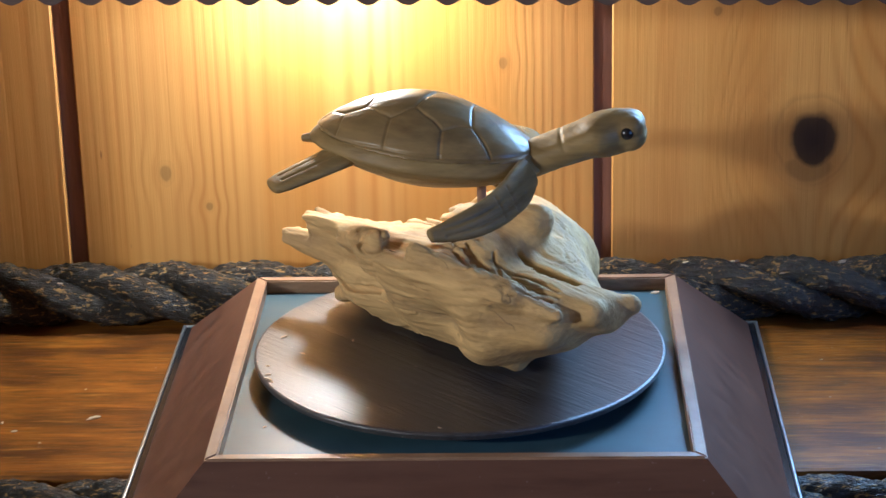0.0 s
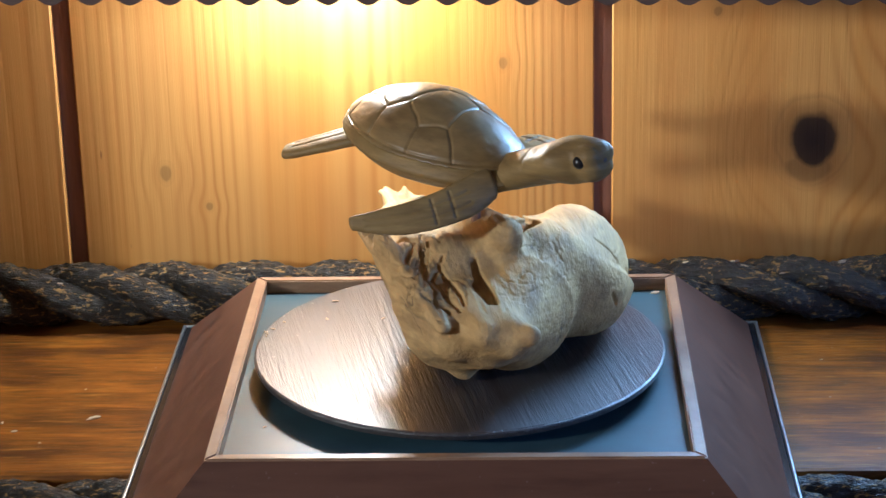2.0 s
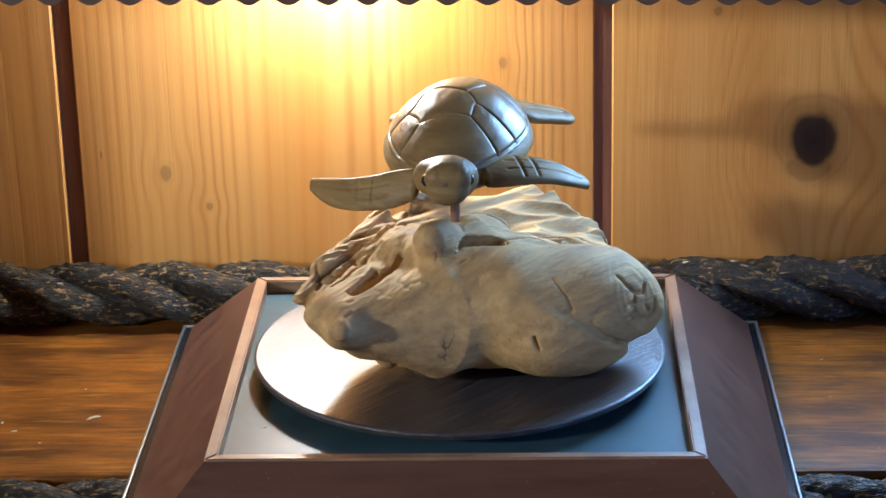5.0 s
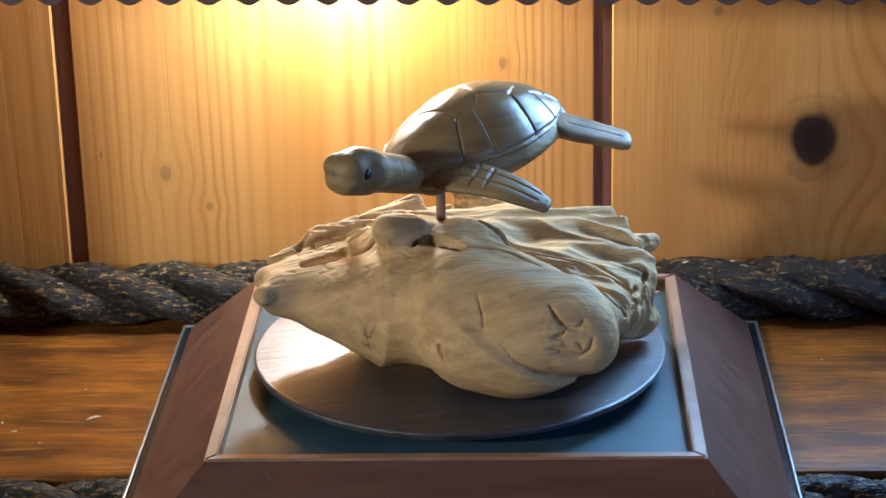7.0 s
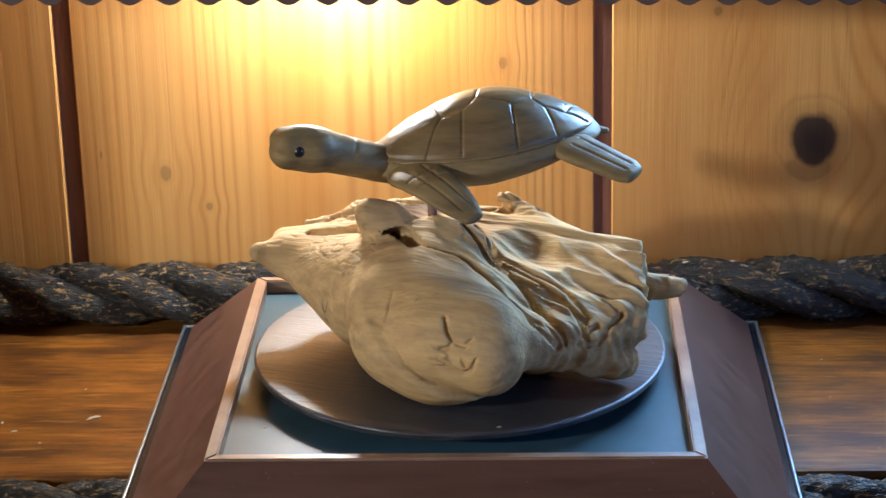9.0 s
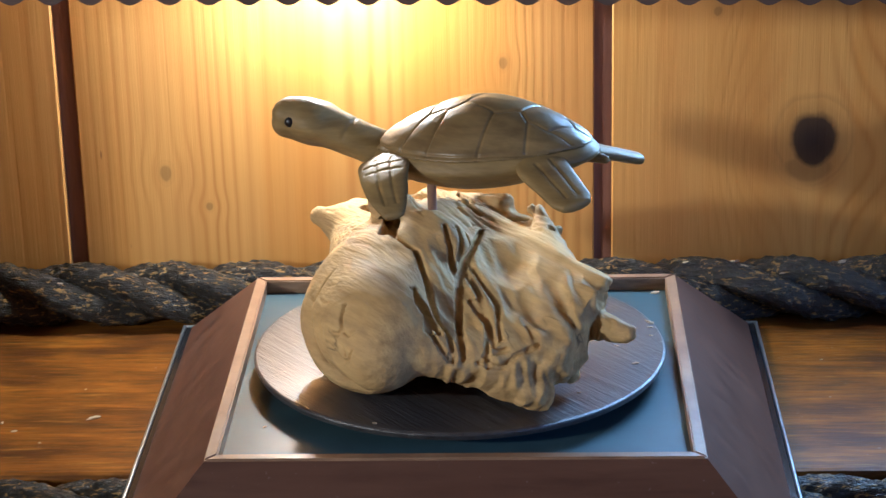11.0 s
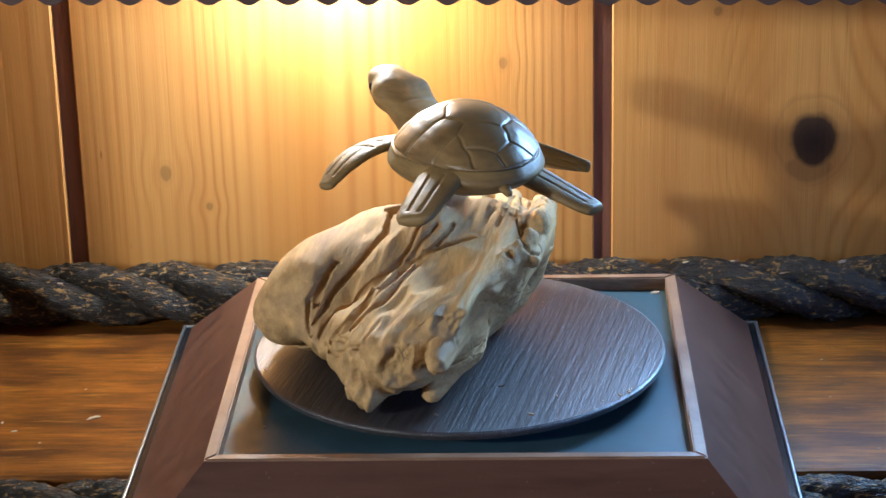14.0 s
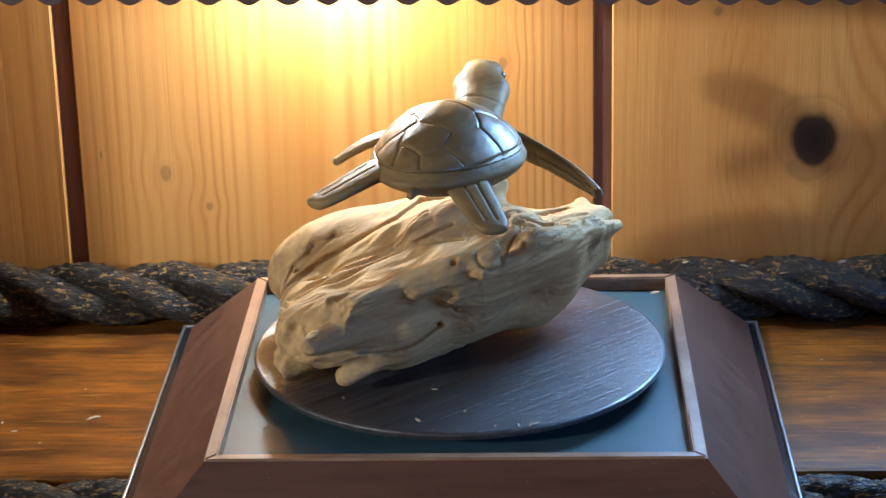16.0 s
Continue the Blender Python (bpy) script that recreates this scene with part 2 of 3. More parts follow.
x0, x1, z0, z1 = OPEN
back = (WALL_Y + 0.0035, WALL_Y + 0.05)
wall = tagged(part("wall_north", pieces((-1.2, x0, *back, -0.85, 1.5), (x1, 1.4, *back, -0.85, 1.5), (x0, x1, *back, -0.85, z0), (x0, x1, *back, z1, 1.5)), GROOVE), kind="structure", label="wall of knotty pine boards with dark brown grooves")
for a, b in zip(board_edges, board_edges[1:]):
    top = z0 if b > x0 and a < x1 else 0.40
    part("board", block(a + GAP, b, WALL_Y, WALL_Y + 0.012, -0.2, top, 0.0006, 1), PINE, wall)
# Unseen window, added as an opening for the cool lamp.
window = tagged(new("assumed_window"), "assumed small window out of view, added for cool glints", kind="structure")
for b in ((x0 - 0.012, x0, z0, z1), (x1, x1 + 0.012, z0, z1), (x0 - 0.012, x1 + 0.012, z1, z1 + 0.012), (x0 - 0.012, x1 + 0.012, z0 - 0.010, z0)):
    part("window_frame", block(b[0], b[1], WALL_Y - 0.006, WALL_Y - 0.0005, b[2], b[3], 0.001, 1), BOXWOOD, window)
tagged(part("floor", block(-1.2, 1.4, -1.7, WALL_Y, -0.87, -0.85), PLASTER), kind="structure", label="plain brown floor")
tagged(part("ceiling", block(-1.2, 1.4, -1.7, WALL_Y, 1.5, 1.53), PLASTER), kind="structure", label="plain ceiling")
tagged(part("wall_west", block(-1.24, -1.2, -1.7, WALL_Y + 0.05, -0.87, 1.53), PLASTER), kind="structure", label="plain brown wall")
tagged(part("wall_south", block(-1.2, 1.4, -1.74, -1.7, -0.87, 1.53), PLASTER), kind="structure", label="plain brown wall")
tagged(part("wall_east", pieces(*((1.4, 1.44, *lo) for lo in ((-1.7, -0.95, -0.87, 1.53), (-0.15, WALL_Y + 0.05, -0.87, 1.53), (-0.95, -0.15, -0.87, 0.12), (-0.95, -0.15, 1.12, 1.53)))), PLASTER), kind="structure", label="plain brown wall with a window opening")

plank = tagged(part("shelf", block(-0.300, 0.62, -0.016, WALL_Y, SHELF_Z - 0.02, SHELF_Z, 0.002), PLANK), "orange-brown stained wooden shelf plank with dust and scratches", "shelf")
# The surround is unseen and added; its rail carries the valance.
unit = tagged(new("added_surround"), "unseen surround, added to carry the valance and shade the left wall", "shelf unit")
part("rail", block(-0.279, 0.6, -0.016, 0.034, 0.180, 0.198, 0.001, 1), PLANK, unit)
# The left panel is placed to keep the table bulb off the left wall.
for x in (-0.300, 0.60):
    part("side_panel", block(x, x + 0.02, -0.016, WALL_Y, SHELF_Z, 0.232, 0.001, 1), PLANK, unit)


def rope(y, z, r, pitch, label):
    """Three strands laid round each other along x."""
    thing = tagged(new("rope"), label, "rope")
    for s in range(3):
        bm = bmesh.new()
        n, k = 900, 20
        rings = []
        for i in range(n + 1):
            x = -0.279 + 0.839 * i / n
            a = math.tau * (x / pitch + s / 3)
            c = Vector((x, y + math.cos(a) * r * 0.47, z + math.sin(a) * r * 0.47))
            ring = []
            for j in range(k):
                b = math.tau * j / k
                q = r * 0.53 * (1 + 0.07 * math.sin(8 * b + x * 620) + 0.16 * noise.noise((x * 150, b * 1.6 + s * 9, 0)) + 0.12 * noise.noise((x * 420, b * 4 + s * 9, 3)))
                ring.append(bm.verts.new(c + Vector((0, math.cos(b) * q, math.sin(b) * q))))
            rings.append(ring)
        for p, q in zip(rings, rings[1:]):
            for j in range(k):
                bm.faces.new((p[j], p[(j + 1) % k], q[(j + 1) % k], q[j]))
        bm.faces.new(rings[0])
        bm.faces.new(rings[-1][::-1])
        part("strand", bm, ROPE, thing, smooth=True)
    return thing


rope(0.1205, SHELF_Z + 0.0125, 0.0125, 0.105, "thick dark tarred rope lying along the wall on the shelf")
rope(-0.0268, SHELF_Z - 0.0080, 0.0105, 0.105, "thick dark rope edging the front of the shelf")

# scalloped valance; depth assumed, scaled about the eye to fit the camera's view
loop = [(0.42, 0.180), (-0.279, 0.180)]
for i in range(700):
    x = -0.279 + i * 0.001
    loop.append((x, 0.1133 - 0.013 * x + 0.0013 * math.cos(math.tau * (x + 0.0091) / 0.01342)))
tagged(part("valance", prism(loop, 0.0285, 0.0315), VALANCE), "dark wooden valance with a scalloped lower edge", "valance")

# ---- the display box ----
box = tagged(new("display_box"), "brown wooden display box with sloping sides and a recessed top", "display box")
CX, CY, HALF = 0.0004, -0.0039, 0.0738
RZ, FZ, BZ = -0.0028, -0.0078, -0.0355


def frustum_side(k, h0, z0, h1, z1, drop):
    """One sloping side, from the top square of half h0 to the bottom square of half h1, with thickness."""
    bm = bmesh.new()
    pts = [(-h0, -h0, z0), (h0, -h0, z0), (h1, -h1, z1), (-h1, -h1, z1)]
    rot = Matrix.Rotation(k * math.pi / 2, 4, "Z")
    a = [bm.verts.new(rot @ Vector(p) + Vector((CX, CY, 0))) for p in pts]
    b = [bm.verts.new(rot @ Vector((p[0] * 0.97, p[1] * 0.97, p[2] - drop)) + Vector((CX, CY, 0))) for p in pts]
    bm.faces.new(a)
    bm.faces.new(b[::-1])
    for i in range(4):
        bm.faces.new((a[i], b[i], b[(i + 1) % 4], a[(i + 1) % 4]))
    return bm


for k in range(4):
    part("sloping_side", frustum_side(k, HALF + 0.0038, RZ - 0.0006, HALF + 0.0345, BZ, 0.004), BOXWOOD, box, "brown veneered sloping side")
    rot = Matrix.Rotation(k * math.pi / 2, 4, "Z")
    bm = bmesh.new()
    o, w = HALF, 0.0040
    sec = [(-o - w, -o - w), (o + w, -o - w), (o, -o), (-o, -o)]
    lo = [bm.verts.new(rot @ Vector((x, y, FZ - 0.001)) + Vector((CX, CY, 0))) for x, y in sec]
    hi = [bm.verts.new(rot @ Vector((x, y, RZ)) + Vector((CX, CY, 0))) for x, y in sec]
    bm.faces.new(hi)
    bm.faces.new(lo[::-1])
    for i in range(4):
        bm.faces.new((lo[i], lo[(i + 1) % 4], hi[(i + 1) % 4], hi[i]))
    bmesh.ops.recalc_face_normals(bm, faces=bm.faces[:])
    bmesh.ops.bevel(bm, geom=[e for e in bm.edges if abs(e.verts[0].co.z - RZ) < 1e-6 and abs(e.verts[1].co.z - RZ) < 1e-6], offset=0.0005, segments=2, affect="EDGES")
    part("rim", bm, RIM, box, "pale worn wooden rim")
    h = HALF + 0.0345
    for inner, outer, top, metal, name in ((0.0010, -0.0029, BZ - 0.0012, STRIP, "base_strip"), (-0.0029, -0.0040, BZ - 0.0006, METAL, "metal_trim")):
        bm = block(-h + outer, h - inner, -h + outer, -h + inner, SHELF_Z, top, 0.0004)
        bm.transform(Matrix.Translation((CX, CY, 0)) @ rot)
        part(name, bm, metal, box, "dull metal trim" if metal == METAL else "glossy black base strip")
part("recessed_panel", block(CX - HALF, CX + HALF, CY - HALF, CY + HALF, FZ - 0.003, FZ), BASE, box, "blue-grey recessed panel")

# ---- the turntable ----
turntable = tagged(new("turntable"), "round dark wood-veneered turntable disc turning above the recessed panel", "turntable")
part("disc", lathe([(0, 0), (0.0692, 0), (0.0699, -0.0004), (0.07, -0.0010), (0.0694, -0.0026), (0.0685, -0.0030), (0, -0.0030)], 160), DISC, turntable)
part("spindle", lathe([(0.012, -0.003), (0.012, FZ), (0, FZ)], 32), STRIP, turntable)

def chip(x, y, z, size, turn, label, stretch=1.6):
    """A crumb or splinter of wood."""
    bm = bmesh.new()
    bmesh.ops.create_icosphere(bm, subdivisions=2, radius=1.0)
    for v in bm.verts:
        v.co *= 0.75 + 0.5 * noise.noise(v.co * 1.7 + Vector((x, y, z)) * 900)
        v.co = Vector((v.co.x * size * stretch, v.co.y * size * 0.7, v.co.z * size * 0.4))
    low = min(v.co.z for v in bm.verts)
    bm.transform(pose(x, y, z, 0, 0, turn) @ Matrix.Translation((0, 0, -low)))
    return tagged(part("wood_chip", bm, CHIP), label, "wood chip", "loose wood chips")


CRUMBS = "pale crumb of wood lying on the "
for x, y, size, turn in ((-0.1605, 0.0186, 0.0011, 20), (-0.1339, 0.0292, 0.0016, 35), (-0.1664, 0.0259, 0.0009, 80), (-0.1495, 0.0091, 0.0006, 10), (-0.1413, 0.0553, 0.0006, 60), (0.134, 0.078, 0.0007, 30)):
    chip(x, y, SHELF_Z, size, turn, CRUMBS + "shelf plank", 2.2 if size > 0.0012 else 1.4)
chip(0.0705, 0.0662, FZ, 0.0014, 15, CRUMBS + "recessed panel")
chip(-0.0622, -0.0479, FZ, 0.0007, 50, CRUMBS + "recessed panel")
for x, y, z, size, turn in ((0.1046, 0.1209, -0.0166, 0.0012, 10), (0.1075, 0.117, -0.0172, 0.0015, -25), (0.1224, 0.113, -0.0186, 0.0009, 15), (0.1463, 0.1199, -0.0168, 0.0014, 40), (0.0859, 0.1214, -0.0170, 0.0013, 30), (-0.115, 0.118, -0.017, 0.0009, 20), (-0.16, 0.112, -0.020, 0.0010, -15), (-0.088, 0.119, -0.017, 0.0009, 10)):
    chip(x, y, z, size, turn, "pale splinter of wood caught on the dark rope", 2.0)

riders = [chip(x, y, 0.0, size, turn, CRUMBS + "turntable disc", 1.8) for x, y, size, turn in (
    (0.0265, 0.0632, 0.0012, 15), (0.0296, 0.0606, 0.0008, 60), (0.0243, 0.0635, 0.0006, 0), (0.0327, -0.0588, 0.0007, 40), (0.0302, 0.0215, 0.0008, 130),
    (0.0345, 0.0408, 0.0007, 20), (0.0500, 0.0357, 0.0010, 80), (0.0352, 0.0558, 0.0006, 30), (-0.0420, 0.0510, 0.0006, 10), (0.0560, 0.0060, 0.0006, 75))]

# ---- solid shapes from distance fields ----
def grid_surface(field, lo, hi, step):
    """Surface nets of a distance field: vertices and quads."""
    ax = [np.arange(a, b + step, step) for a, b in zip(lo, hi)]
    X, Y, Z = np.meshgrid(*ax, indexing="ij")
    v = field(X, Y, Z)
    ins = v < 0
    nx, ny, nz = v.shape
    tot = np.zeros((nx - 1, ny - 1, nz - 1, 3))
    cnt = np.zeros((nx - 1, ny - 1, nz - 1))
    corners = [(i, j, k) for i in (0, 1) for j in (0, 1) for k in (0, 1)]
    cut = lambda a, c: a[c[0]:nx - 1 + c[0], c[1]:ny - 1 + c[1], c[2]:nz - 1 + c[2]]
    for a in corners:
        for d in range(3):
            if a[d]:
                continue
            b = list(a)
            b[d] = 1
            va, vb = cut(v, a), cut(v, b)
            x = cut(ins, a) != cut(ins, b)
            f = np.where(x, va / np.where(x, va - vb, 1), 0)
            for e in range(3):
                tot[..., e] += np.where(x, a[e] + (f if e == d else 0), 0)
            cnt += x
    act = cnt > 0
    idx = -np.ones(act.shape, int)
    idx[act] = np.arange(act.sum())
    cell = np.argwhere(act)
    verts = (cell + tot[act] / cnt[act][:, None]) * step + np.array(lo)
    quads = []
    for d in range(3):
        e, g = (d + 1) % 3, (d + 2) % 3
        s0, s1 = [slice(None)] * 3, [slice(None)] * 3
        s0[d], s1[d] = slice(0, -1), slice(1, None)
        a, b = ins[tuple(s0)], ins[tuple(s1)]
        for way in (False, True):
            p = np.argwhere((a & ~b) if way else (~a & b))
            p = p[(p[:, e] > 0) & (p[:, g] > 0) & (p[:, e] < v.shape[e] - 1) & (p[:, g] < v.shape[g] - 1)]
            c = []
            for de, dg in ((1, 1), (0, 1), (0, 0), (1, 0)):
                o = p.copy()
                o[:, e] -= de
                o[:, g] -= dg
                c.append(idx[o[:, 0], o[:, 1], o[:, 2]])
            q = np.stack(c, 1)
            quads.append(q if way else q[:, ::-1])
    return verts, np.concatenate(quads)


def capsule(a, ra, b, rb, squash=(1, 1, 1)):
    a, b, s = np.array(a, float), np.array(b, float), np.array(squash, float)

    def f(X, Y, Z):
        p = [(X - a[0]) / s[0], (Y - a[1]) / s[1], (Z - a[2]) / s[2]]
        d = (b - a) / s
        h = np.clip((p[0] * d[0] + p[1] * d[1] + p[2] * d[2]) / (d @ d + 1e-12), 0, 1)
        r = ra + (rb - ra) * h
        return (np.sqrt(sum((p[i] - h * d[i]) ** 2 for i in range(3))) - r) * min(s)
    return f


def join(a, b, k):
    h = np.clip(0.5 + 0.5 * (b - a) / k, 0, 1)
    return b * (1 - h) + a * h - k * h * (1 - h)


def carve(a, b, k):
    return -join(-a, b, k)


def lattice(P, seed=0):
    """Smooth value noise at points P (n, 3), from -1 to 1."""
    i = np.floor(P).astype(np.int64)
    f = P - i
    f = f * f * (3 - 2 * f)
    out = np.zeros(len(P))
    for c in range(8):
        o = np.array([c & 1, c >> 1 & 1, c >> 2 & 1])
        k = i + o
        h = (k[:, 0] * 374761393 + k[:, 1] * 668265263 + k[:, 2] * 2147483647 + seed * 974711) & 0x7FFFFFFF
        h = ((h ^ (h >> 13)) * 1274126177) & 0x7FFFFFFF
        h = (h ^ (h >> 16)) & 0xFFFF
        w = np.prod(np.where(o, f, 1 - f), axis=1)
        out += w * (h / 32767.5 - 1)
    return out


sculpture = tagged(new("turtle_sculpture"), "carved wooden sea turtle on a peg above pale driftwood", "sculpture")

# ---- the driftwood ----
def stroke(d, ax, pts, r, k=0.8):
    """Carve a round-bottomed groove along a chain of points, in place, only near it."""
    for a, b in zip(pts, pts[1:]):
        lo, hi = np.minimum(a, b) - r - 3, np.maximum(a, b) + r + 3
        sl = tuple(slice(max(int(np.searchsorted(x, l)), 0), int(np.searchsorted(x, h))) for x, l, h in zip(ax, lo, hi))
        if min(q.stop - q.start for q in sl) > 0:
            G = np.meshgrid(*(x[q] for x, q in zip(ax, sl)), indexing="ij")
            d[sl] = carve(d[sl], capsule(a, r, b, r)(*G), k)


def lobe_field(X, Y, Z):
    """The big smooth lobe with the sawn heart of a limb at its end."""
    d = capsule((-8.4, -32.4, 23.0), 18.7, (25.9, -47.6, 20.9), 14.4)(X, Y, Z)
    return join(d, capsule((8.5, -41.5, 19.8), 20.2, (9.5, -42.2, 21.5), 15.7)(X, Y, Z), 6)


def driftwood_field(X, Y, Z):
    """Lobe, limbs, ridge, split slab and burl, grown together."""
    d = capsule((-8.3, -42.3, 18.4), 12.7, (27.5, -52.4, 19.2), 10.4)(X, Y, Z)
    d = join(d, capsule((-28.7, -12.0, 22.5), 19.8, (-62.7, -5.5, 26.2), 3.0)(X, Y, Z), 6)
    d = join(d, capsule((-7.6, 26.9, 44.0), 3.0, (-60.0, 16.3, 32.6), 2.1)(X, Y, Z), 6)
    d = join(d, capsule((-15.5, 17.7, 41.3), 2.9, (65.3, 14.8, 36.6), 1.9)(X, Y, Z), 5)
    d = join(d, capsule((12.5, -2.5, 22.5), 3.0, (60.2, -15.4, 7.2), 4.8)(X, Y, Z), 5)
    d = join(d, capsule((33.4, 3.7, 19.5), 13.8, (59.5, -5.9, 19.8), 9.4)(X, Y, Z), 5)
    d = join(d, capsule((-19.4, -10.0, 48.8), 4.0, (-26.5, -11.1, 49.2), 5.4)(X, Y, Z), 6)
    d = join(d, capsule((-21.0, -10.0, 44.5), 6.0, (3.0, -8.0, 42.0), 5.5)(X, Y, Z), 6)
    d = join(d, capsule((18.0, 12.0, 33.0), 6.5, (61.0, 9.5, 32.0), 4.0)(X, Y, Z), 5)
    d = join(d, capsule((-31.0, 17.0, 17.0), 5.5, (-68.5, -9.8, 30.8), 3.4)(X, Y, Z), 6)
    d = join(d, capsule((-34.1, -0.1, 17.4), 5.0, (-31.3, 4.4, 4.9), 3.2)(X, Y, Z), 6)
    d = join(d, capsule((34.4, 18.6, 35.5), 3.0, (8.2, 26.8, 45.3), 2.7)(X, Y, Z), 6)
    d = join(d, capsule((24.5, -5.8, 16.0), 16.0, (-17.7, 8.3, 12.7), 7.6)(X, Y, Z), 6)
    d = join(d, capsule((36.0, 9.0, 15.5), 7.0, (53.1, 3.6, 6.4), 2.7)(X, Y, Z), 4)
    d = join(d, capsule((-42.9, 20.4, 36.3), 4.6, (16.1, 29.6, 39.2), 2.2)(X, Y, Z), 4)
    d = join(d, capsule((48.4, -17.2, 16.1), 9.3, (35.4, -39.7, 20.3), 6.9)(X, Y, Z), 4)
    d = join(d, capsule((8.5, -41.5, 19.8), 20.2, (9.5, -42.2, 21.5), 15.7)(X, Y, Z), 11)
    d = join(d, capsule((-42.1, 7.7, 29.6), 8.0, (-64.4, 4.2, 31.0), 4.2)(X, Y, Z), 5)
    d = join(d, capsule((-2.5, -7.4, 43.9), 5.4, (10.0, -8.8, 41.5), 3.6)(X, Y, Z), 4)
    d = join(d, capsule((-18.4, 5.3, 32.1), 14.8, (5.8, 6.4, 24.3), 16.1)(X, Y, Z), 7)
    d = join(d, capsule((-27.7, 19.4, 30.7), 7.3, (19.6, 19.8, 32.6), 5.4)(X, Y, Z), 7)
    d = join(d, capsule((-4.2, -14.8, 22.2), 23.2, (50.0, -16.2, 15.3), 10.5)(X, Y, Z), 7)
    d = join(d, capsule((-9.5, -29.5, 26.2), 16.8, (23.4, -43.9, 25.2), 11.9)(X, Y, Z), 12)
    d = join(d, capsule((-24.7, 10.7, 13.3), 8.9, (-47.7, 0.0, 19.3), 7.0)(X, Y, Z), 7)
    d = join(d, capsule((23.5, 2.4, 17.7), 11.9, (66.0, 6.3, 29.4), 5.0)(X, Y, Z), 7)
    d = join(d, capsule((-30.0, 12.0, 26.0), 12.5, (-50.0, 11.0, 25.5), 8.5)(X, Y, Z), 6)
    d = join(d, capsule((-40.0, 1.0, 27.0), 11.0, (-60.5, -3.0, 29.0), 6.3)(X, Y, Z), 6)
    # the torn end stops at a saw cut; one thin limb reaches past it
    d = np.maximum(d, 0.956 * X + 0.292 * Y - 61.5)
    d = join(d, capsule((48.0, 8.5, 24.0), 6.0, (73.0, 11.4, 25.3), 3.1)(X, Y, Z), 2)
    return np.maximum(d, 0.05 - Z)


def driftwood_solid(X, Y, Z):
    d = driftwood_field(X, Y, Z)
    ax = (X[:, 0, 0], Y[0, :, 0], Z[0, 0, :])

    def cut(r, *pts):
        """A split, hole or valley that follows the surface from point to point."""
        chain = []
        for a, b in zip(pts, pts[1:]):
            n = max(2, int(math.dist(a, b) / 3))
            chain += [np.array(a) + (np.array(b) - np.array(a)) * k / n for k in range(n)]
        chain = np.array(chain + [np.array(pts[-1])], float)
        for _ in range(3):
            g = np.stack([driftwood_field(*(chain + 0.3 * e).T) - driftwood_field(*(chain - 0.3 * e).T) for e in np.eye(3)], 1)
            g /= np.linalg.norm(g, axis=1)[:, None] + 1e-9
            chain = chain - g * (driftwood_field(*chain.T) + 0.75 * r)[:, None]
        taper = np.sin(np.linspace(0.35, math.pi - 0.35, len(chain)))
        for a, b, k in zip(chain, chain[1:], taper):
            stroke(d, ax, (a, b), r * (0.50 + 0.36 * k), 0.5)
            up = g.mean(0) * 0.9 * r
            stroke(d, ax, (a + up, b + up), r * (0.40 + 0.34 * k), 0.5)
    cut(2.8, (-30, -0, 41), (-52, -1, 32))
    cut(2.6, (-15, -15, 43), (-7, -25, 44))
    cut(0.9, (-4, 13, 43), (-32, 17, 40), (-52, 16, 36))
    cut(0.85, (-27, 10, 44), (-34, 15, 37), (-55, 10, 36))
    cut(0.9, (-19, -50, 18), (-19, -48, 22))
    cut(0.85, (-28, 12, 42), (-46, 8, 37), (-53, 8, 36))
    cut(1.0, (-12, 17, 45), (-28, 22, 43))
    cut(1.0, (-17, 13, 46), (-29, 16, 40))
    cut(0.75, (-47, 21, 40), (-53, 12, 32))
    cut(3.0, (-27, -12, 42), (-15, -14, 43), (-6, -24, 44))
    cut(1.5, (-6, -24, 44), (8, -23, 44), (22, -28, 38), (36, -34, 30), (46, -37, 20))
    cut(1.6, (-53, 0, 33), (-38, 3, 35))
    cut(1.0, (-33, 18, 40), (-17, 15, 45), (5, 26, 41))
    cut(0.75, (-44, 16, 39), (-27, 18, 42))
    cut(1.7, (4, 7, 41), (23, -17, 36), (38, -29, 27), (47, -34, 20))
    cut(1.1, (51, -29, 21), (55, -23, 23))
    cut(1.8, (-4, -23, 44), (-22, -5, 43))
    cut(1.4, (5, -9, 47), (25, -18, 35), (46, -23, 28), (53, -29, 18))
    cut(1.1, (58, -22, 22), (61, -15, 24))
    cut(1.5, (23, -37, 36), (37, -39, 28))
    cut(0.9, (50, -31, 19), (56, -26, 18), (58, -22, 21))
    cut(1.2, (14, -8, 43), (34, -17, 32), (52, -26, 24))
    cut(1.4, (29, -38, 34), (39, -38, 27))
    cut(2.1, (53, 12, 15), (38, 14, 17), (22, 16, 19))
    cut(1.1, (1, -1, 44), (20, -9, 36), (40, -15, 30), (52, -23, 25))
    cut(1.1, (6, -5, 46), (18, -12, 38), (29, -15, 34), (52, -25, 24))
    cut(1.2, (22, -35, 36), (30, -40, 34), (38, -38, 28))
    cut(1.1, (23, -36, 36), (37, -41, 28), (45, -38, 20))
    cut(1.2, (21, 23, 44), (23, 23, 43))
    # ring shakes and checks round the sawn heart
    def on_wood(x, z):
        p = np.array((18.0 + x, -58.5, 28.2 + z))
        for _ in range(8):
            g = np.array([driftwood_field(*(p + 0.2 * k)) - driftwood_field(*(p - 0.2 * k)) for k in np.eye(3)]) / 0.4
            p[1] -= float(driftwood_field(*p)) * g[1] / max(g[1] ** 2, 0.15)
        return tuple(p)

